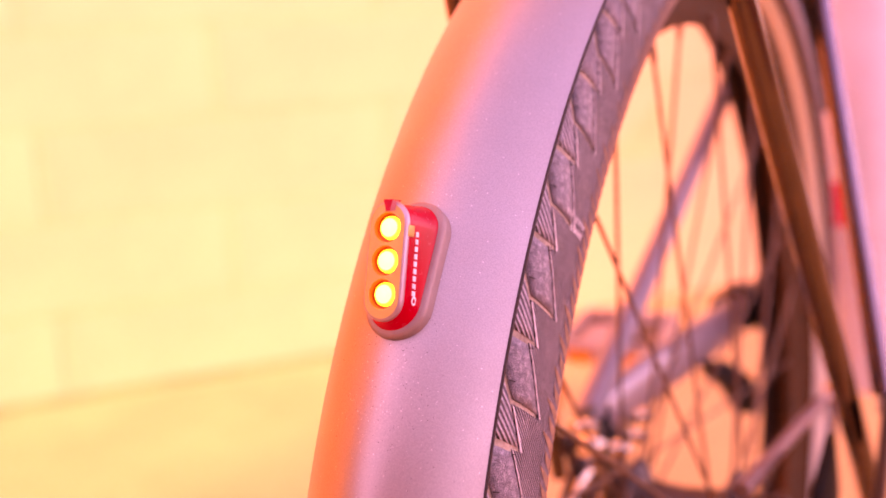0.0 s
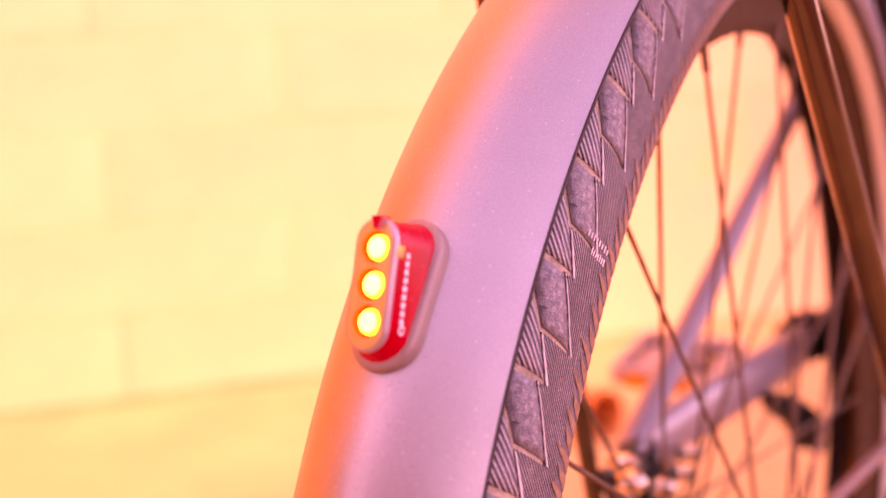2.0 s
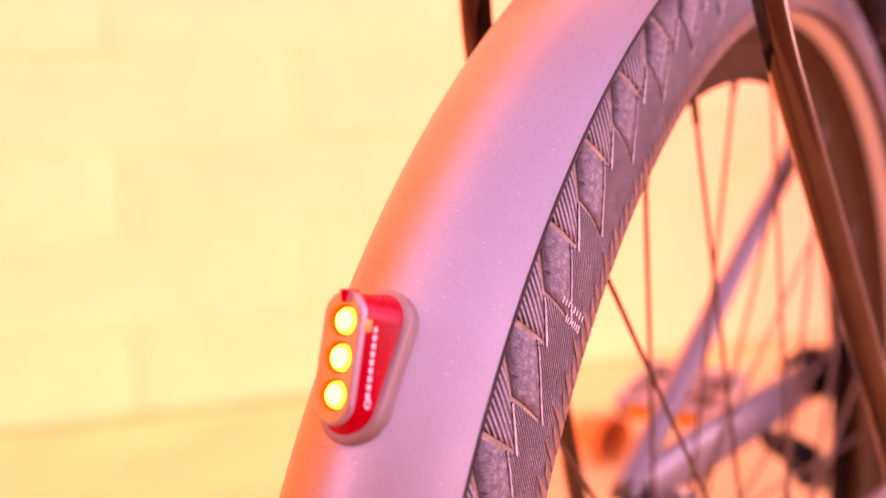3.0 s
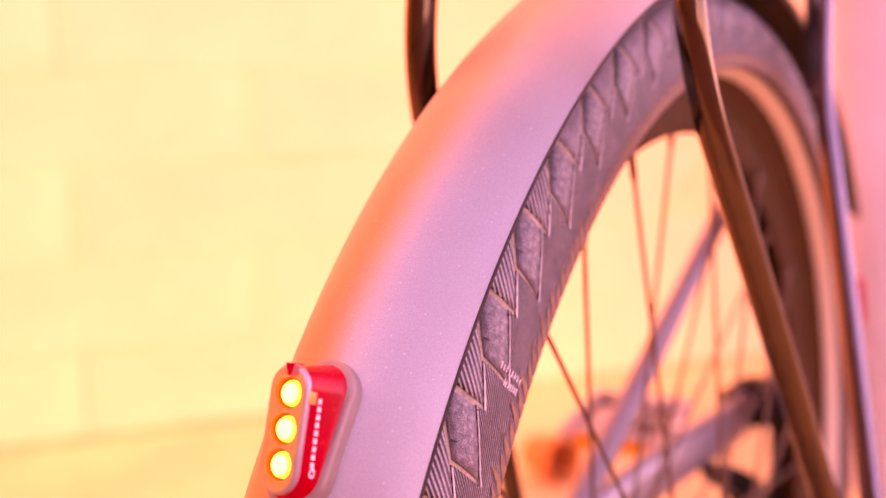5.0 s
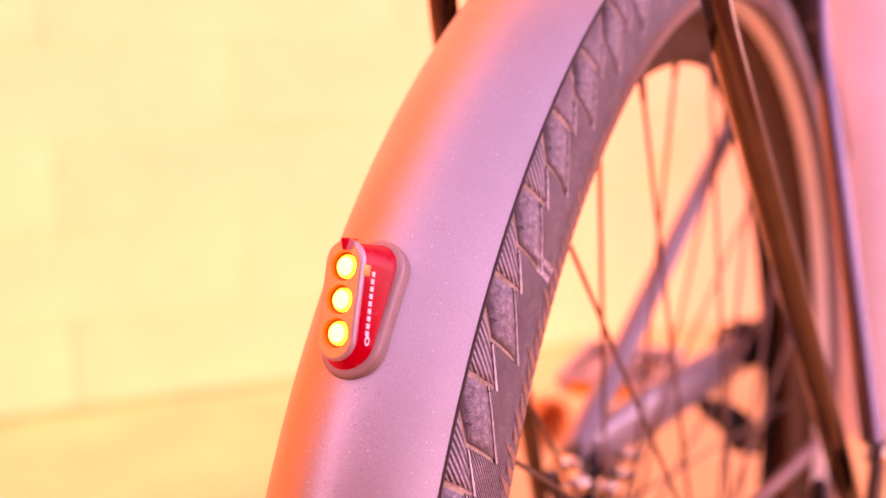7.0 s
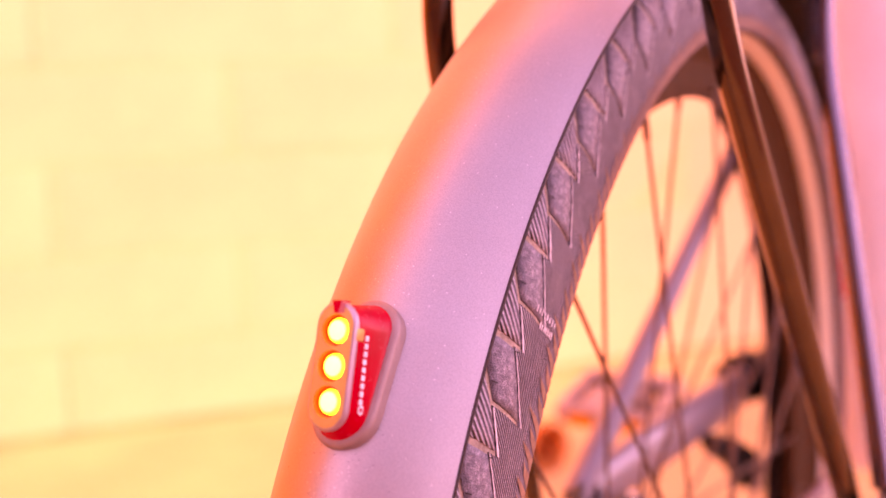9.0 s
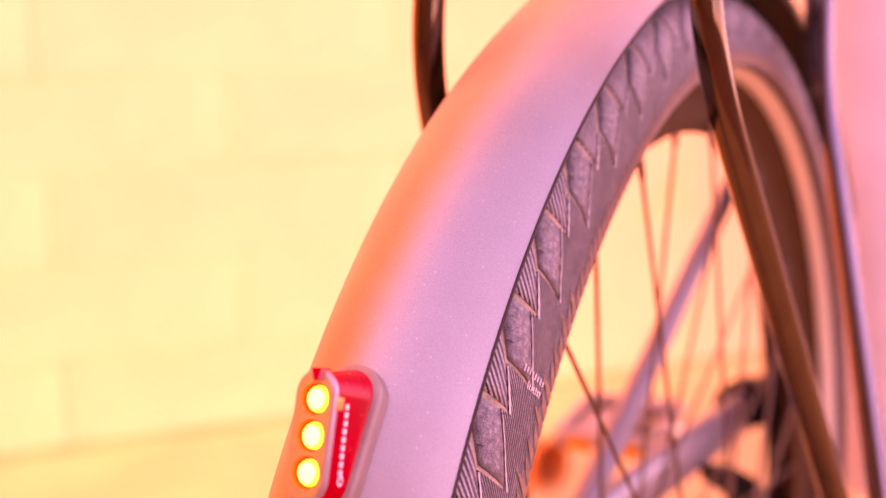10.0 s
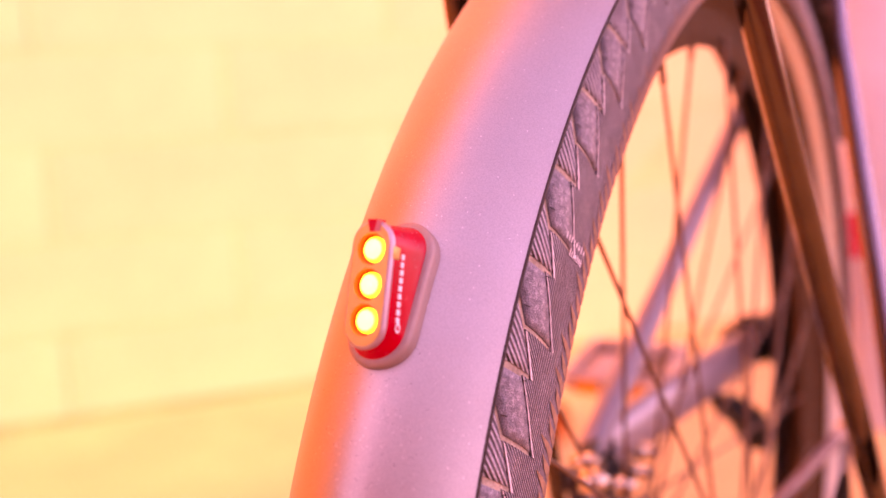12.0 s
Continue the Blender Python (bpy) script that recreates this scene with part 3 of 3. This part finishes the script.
    for f in ((0, 1, 5, 4), (4, 5, 2, 3), (0, 4, 3), (1, 2, 5)):
        bm.faces.new([v[i] for i in f])
    part("notch", bm, "lamp_red", plate, "small red notch at the top", smooth=False)
    bm = bmesh.new()
    v = [bm.verts.new(face @ Vector(p)) for p in ((0.0012, 0.0180, 0.0004), (0.0026, 0.0172, 0.0004), (0.0024, 0.0148, 0.0005), (0.0006, 0.0146, 0.0005), (0.0026, 0.0178, -0.0014))]
    for f in ((0, 1, 2, 3), (0, 4, 1)):
        bm.faces.new([v[i] for i in f])
    part("facet", bm, "pink_facet", plate, "pale red facet beside the notch", smooth=False)
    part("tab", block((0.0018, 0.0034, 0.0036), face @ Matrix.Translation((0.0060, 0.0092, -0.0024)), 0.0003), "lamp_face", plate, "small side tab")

    # printed mark on the red side: a row of plain bars and a ring
    def side(y, back):
        """A place on the flat side of the body: metres along the face, share of the way from the face to the base."""
        (m, hw, hl, h), (n, nw, nl, g) = high, low
        u = y / (hl - hw)
        return (m @ Vector((hw, u * (hl - hw), h))).lerp(n @ Vector((nw, u * (nl - nw), g)), back)

    out = (side(0.005, 1.0) - side(0.005, 0.0)).cross(side(0.005, 0.0) - side(-0.005, 0.0)).normalized()
    out = out if out.x > 0 else -out
    deep = lambda y, d: d / (side(y, 1.0) - side(y, 0.0)).length
    for k in range(9):
        y = 0.0094 - k * 0.00215
        corners = [(y, 0.0022), (y - 0.0015, 0.0022), (y - 0.0015, 0.0034), (y, 0.0034)]
        quad = [side(a, deep(a, b)) for a, b in corners]
        part("print_bar", loft([[p - out * 0.0002 for p in quad], [p + out * 0.0003 for p in quad]]), "print", red)
    mid = side(-0.0106, deep(-0.0106, 0.0029))
    spot = axes(mid, face_out, face_up, out)
    bm = bmesh.new()
    rings = [[bm.verts.new(spot @ Vector((r * math.cos(q), r * math.sin(q), 0.0004))) for q in np.linspace(0, math.tau, 21)[:-1]] for r in (0.0014, 0.0007)]
    for k in range(20):
        bm.faces.new((rings[0][k], rings[0][(k + 1) % 20], rings[1][(k + 1) % 20], rings[1][k]))
    part("print_ring", bm, "print", red)
    shift = Matrix.Translation(-base.translation)
    for ob in lamp.children:
        ob.matrix_basis = shift
    return lamp


def up(x, y, z):
    return Vector((x, y, AXLE + z))


def luggage_rack():
    for side, out in ((-1, 0.0020), (1, 0.0)):
        wide = [0.0067] * 3 + [0.0058, 0.0050, 0.0045] if side < 0 else [0.0060, 0.0060, 0.0060, 0.0070, 0.0078]
        low = [up(0.0784, 0.021, 0.0613), up(0.0870, 0.097, -0.046)] if side > 0 else [up(-0.064, -0.098, 0.165), up(-0.068, -0.072, 0.105), up(-0.072, -0.045, 0.030)]
        leg = part("rack_leg", tube([up(side * 0.050 - out, -0.130, 0.520), up(side * 0.052 - out, -0.150, 0.400), up(side * 0.0585 - out, -0.162, 0.318), *low], wide, 24, 14, ease=0.055), "tube", bicycle, "glossy black bent tube leg of the rack")
        if side < 0:
            continue
        # added tube, stands in for the shaded frame seen past the mudguard
        part("guard_bracket", tube([up(0.0380, 0.112, 0.460), up(0.0400, 0.105, 0.345), up(0.0425, 0.098, 0.300)], [0.0055, 0.0055, 0.0045], 16, 6), "dark_steel", bicycle, "added dark tube that fills the gap beside the mudguard edge")
        part("rack_strut", tube([up(side * 0.0460, 0.105, 0.500), up(side * 0.0506, 0.0783, 0.304), up(side * 0.0957, 0.0196, 0.076)], [0.0050, 0.0052, 0.0062], 20, 8), "silver", bicycle, "satin metal strut beside the wheel")
        part("strut_plate", block((0.006, 0.026, 0.100), pose(0.0955, 0.018, AXLE + 0.026, -8, 4, 0), 0.002), "dark_steel", bicycle, "dark steel plate below the strut")
        part("strut_bolt", lathe([(0.0055, -0.004), (0.0060, 0.003), (0.0030, 0.006)], Matrix.Translation(up(side * 0.097, 0.0185, 0.070)) @ Matrix.Rotation(radians(90 * side), 4, "Y"), 12), "steel", bicycle, "bright bolt")


BOLTS = ((-0.060, 0.0445, 0.0356, 0.0058), (-0.060, 0.030, 0.028, 0.0046), (-0.060, 0.000, 0.030, 0.0065), (-0.060, -0.042, 0.048, 0.0075), (-0.060, -0.053, 0.064, 0.0045))


def frame_tubes():
    for side in (-1, 1):
        paint = "stay" if side < 0 else "black"
        if side < 0:
            part("seat_stay", tube([up(-0.030, 0.350, 0.324), up(-0.0462, 0.2214, 0.2205), up(-0.0735, 0.004, 0.0480)], [0.0068, 0.0070, 0.0086], 18, 6), "stay", bicycle, "grey painted seat stay, darkened for shade")
            part("chain_stay", tube([up(side * 0.061, 0.335, 0.031), up(side * 0.069, 0.12, 0.041), up(side * 0.0725, 0.02, 0.042)], [0.0186, 0.0186, 0.0178], 20, 6, flat=0.55), paint, bicycle, "deep flat-sided chain stay")
        part("dropout", block((0.006, 0.055, 0.050), pose(side * 0.0665, 0.012, AXLE + 0.016, 20, 0, 0), 0.003), paint, bicycle, "dropout plate")
    part("seat_tube", tube([up(0.022, 0.330, 0.560), up(0.022, 0.395, 0.300), up(0.022, 0.475, -0.060)], 0.036, 32), "frame", bicycle, "wide light grey seat tube with a red and white band")
    part("bottom_bracket", lathe([(0.020, -0.050), (0.026, -0.046), (0.026, -0.014), (0.020, -0.010)], Matrix.Translation(up(0, 0.350, 0.040)) @ Matrix.Rotation(radians(90), 4, "Y"), 28), "black", bicycle, "black bottom bracket housing")
    a, b = up(0.022, 0.395, 0.300), up(0.022, 0.475, -0.060)
    way = (b - a).normalized()
    back = Vector((1, 0, 0)).cross(way).normalized()
    if back.y > 0:
        back = -back
    for t0, t1, mat, label in ((0.425, 0.540, "red", "red sticker"), (0.545, 0.710, "white", "white sticker")):
        bm = bmesh.new()
        rows = [[bm.verts.new(a.lerp(b, t) + 0.0364 * (math.sin(w) * Vector((1, 0, 0)) + math.cos(w) * back)) for w in np.linspace(radians(-62), radians(-8), 9)] for t in (t0, t1)]
        for k in range(8):
            bm.faces.new((rows[0][k], rows[0][k + 1], rows[1][k + 1], rows[1][k]))
        part("sticker", bm, mat, bicycle, label + " on the seat tube")
    # left axle plate with its bolts and the lever
    plate = ((-0.038, 0.046), (-0.012, 0.060), (0.028, 0.054), (0.060, 0.032), (0.056, -0.030), (-0.044, -0.034), (-0.050, 0.016), (-0.034, 0.028))
    part("axle_bracket", loft([[up(x, y, z) for y, z in plate] for x in (-0.071, -0.067)]), "dark_steel", bicycle, "dark steel bracket at the axle end", smooth=False)
    part("axle_plate", lathe([(0.016, -0.004), (0.024, -0.003), (0.024, 0.002), (0.017, 0.004)], Matrix.Translation(up(-0.066, 0.010, 0.022)) @ Matrix.Rotation(radians(90), 4, "Y"), 20), "black", bicycle, "dark round axle plate")
    part("axle_arm", block((0.006, 0.066, 0.014), pose(-0.066, -0.020, AXLE + 0.044, -14, 0, 0), 0.003), "dark_steel", bicycle, "dark arm with bright bolts")
    part("lever", tube([up(-0.060, -0.006, 0.018), up(-0.060, -0.036, 0.028), up(-0.061, -0.071, 0.004)], [0.004, 0.0052, 0.006], 12, flat=0.6), "steel", bicycle, "bright quick release lever")
    for x, y, z, r in BOLTS:
        part("bolt", lathe([(r * 0.8, 0.0), (r, 0.004), (r, 0.010), (r * 0.55, 0.015), (r * 0.2, 0.0165)], Matrix.Translation(up(x, y, z)) @ Matrix.Rotation(radians(80), 4, "Y"), 14), "steel", bicycle, "bright domed bolt")
    outline = ((0.196, 0.028), (0.219, 0.024), (0.2626, 0.0055), (0.306, -0.016), (0.340, -0.0395), (0.331, -0.060), (0.295, -0.046), (0.2556, -0.0126), (0.206, 0.014))
    part("stand_bracket", loft([[up(x, y, z) for y, z in outline] for x in (-0.057, -0.044)]), "black", bicycle, "black angular kickstand bracket", smooth=False)
    part("stay_end", block((0.028, 0.048, 0.038), pose(-0.060, 0.346, AXLE + 0.036, -6, 0, 0), 0.005), "black", bicycle, "black end piece of the stay")


def pedal():
    lean = pose(-0.204, 0.416, 0.335, 9, 0, 0)
    ped = part("pedal", block((0.064, 0.078, 0.016), lean, 0.005), "pedal", bicycle, "grey pedal with two amber reflectors")
    for y in (-0.042, 0.042):
        part("pedal_bar", block((0.102, 0.010, 0.020), lean @ Matrix.Translation((0, y, 0)), 0.004), "pedal", ped)
    for x in (-0.047, 0.047):
        part("pedal_side", block((0.009, 0.088, 0.020), lean @ Matrix.Translation((x, 0, 0)), 0.004), "pedal", ped)
    for x, y in ((-0.020, 0.018), (0.028, 0.010), (0.030, -0.022)):
        part("grip", block((0.030, 0.014, 0.004), lean @ Matrix.Translation((x, y, 0.009)), 0.0015), "edge", ped, "dark rubber grip on the pedal")
    for x in (-0.0235, 0.0235):
        part("pedal_reflector", block((0.027, 0.004, 0.0135), lean @ Matrix.Translation((x, -0.0475, -0.003)), 0.0015), "orange", ped, "amber reflector")
    part("pedal_axle", tube([up(-0.172, 0.416, -0.022), up(-0.110, 0.416, -0.022)], 0.006, 12), "steel", ped)
    part("crank", tube([up(-0.105, 0.420, -0.024), up(-0.090, 0.375, 0.026)], [0.011, 0.014], 14, flat=0.6), "black", bicycle, "black crank arm")


def flower_pot():
    """A small clay pot, guessed from an orange patch with a dark core; it lies on its side on the paving, its dark
    mouth turned to the bicycle.
    """
    mouth, axis = Vector((-0.560, 1.010, 0.043)), Vector((0.93, -0.36, 0.04)).normalized()
    side = axis.cross(Vector((0, 0, 1))).normalized()
    m = axes(mouth, side, axis.cross(side), axis)
    profile = [(0.026, -0.078), (0.029, -0.079), (0.037, -0.022), (0.042, -0.021), (0.043, -0.001), (0.041, 0.001), (0.038, -0.001), (0.034, -0.030), (0.026, -0.072)]
    pot = part("flower_pot", lathe(profile, m, 36), "clay")
    return tagged(pot, "small orange clay flower pot lying on its side, guessed from an orange patch", "flower pot")


def mudguard_stay():
    stay = part("mudguard_stay", tube([up(0.0440, -0.089, 0.056), up(0.0460, 0.147, 0.030)], 0.0036, 12), "chain", bicycle, "thin steel mudguard stay")
    way = (up(0.0460, 0.147, 0.030) - up(0.0440, -0.089, 0.056)).normalized()
    for k in range(26):
        p = up(0.0440, -0.089, 0.056) + way * (0.008 * k)
        part("collar", tube([p, p + way * 0.0035], 0.0043, 10), "chain", stay)
    part("stay_bolt", lathe([(0.005, -0.006), (0.0065, -0.003), (0.0065, 0.003), (0.0035, 0.006)], Matrix.Translation(up(0.0480, 0.152, 0.029)) @ Matrix.Rotation(radians(90), 4, "Y"), 12), "steel", stay, "bright bolt at the end of the stay")


# the lens's amber glow and the hole's shade are put into this colour
M["socket"] = material("glow_tinted_recess", (0.30, 0.075, 0.003), 0.5)
M["dark_steel"] = material("dark_steel", (0.09, 0.065, 0.05), 0.4, 0.6, 0.1, 150)
M["silver"] = material("satin_steel_strut", (0.20, 0.165, 0.205), 0.2, 1.0, 0.05, 60)
M["chain"] = material("chain_steel", (0.38, 0.30, 0.30), 0.35, 0.9, 0.15, 400)
M["clay"] = material("orange_clay", (0.62, 0.20, 0.03), 0.85, 0.0, 0.15, 60, grain=0.15, grain_scale=600, bump=0.3, bump_scale=500)
M["pedal"] = material("grey_pedal", (0.48, 0.38, 0.33), 0.55, 0.0, 0.15, 80)

mudguard()
wheel()
tail_light()
luggage_rack()
frame_tubes()
pedal()
mudguard_stay()
flower_pot()
unseen_walls()
block_wall()
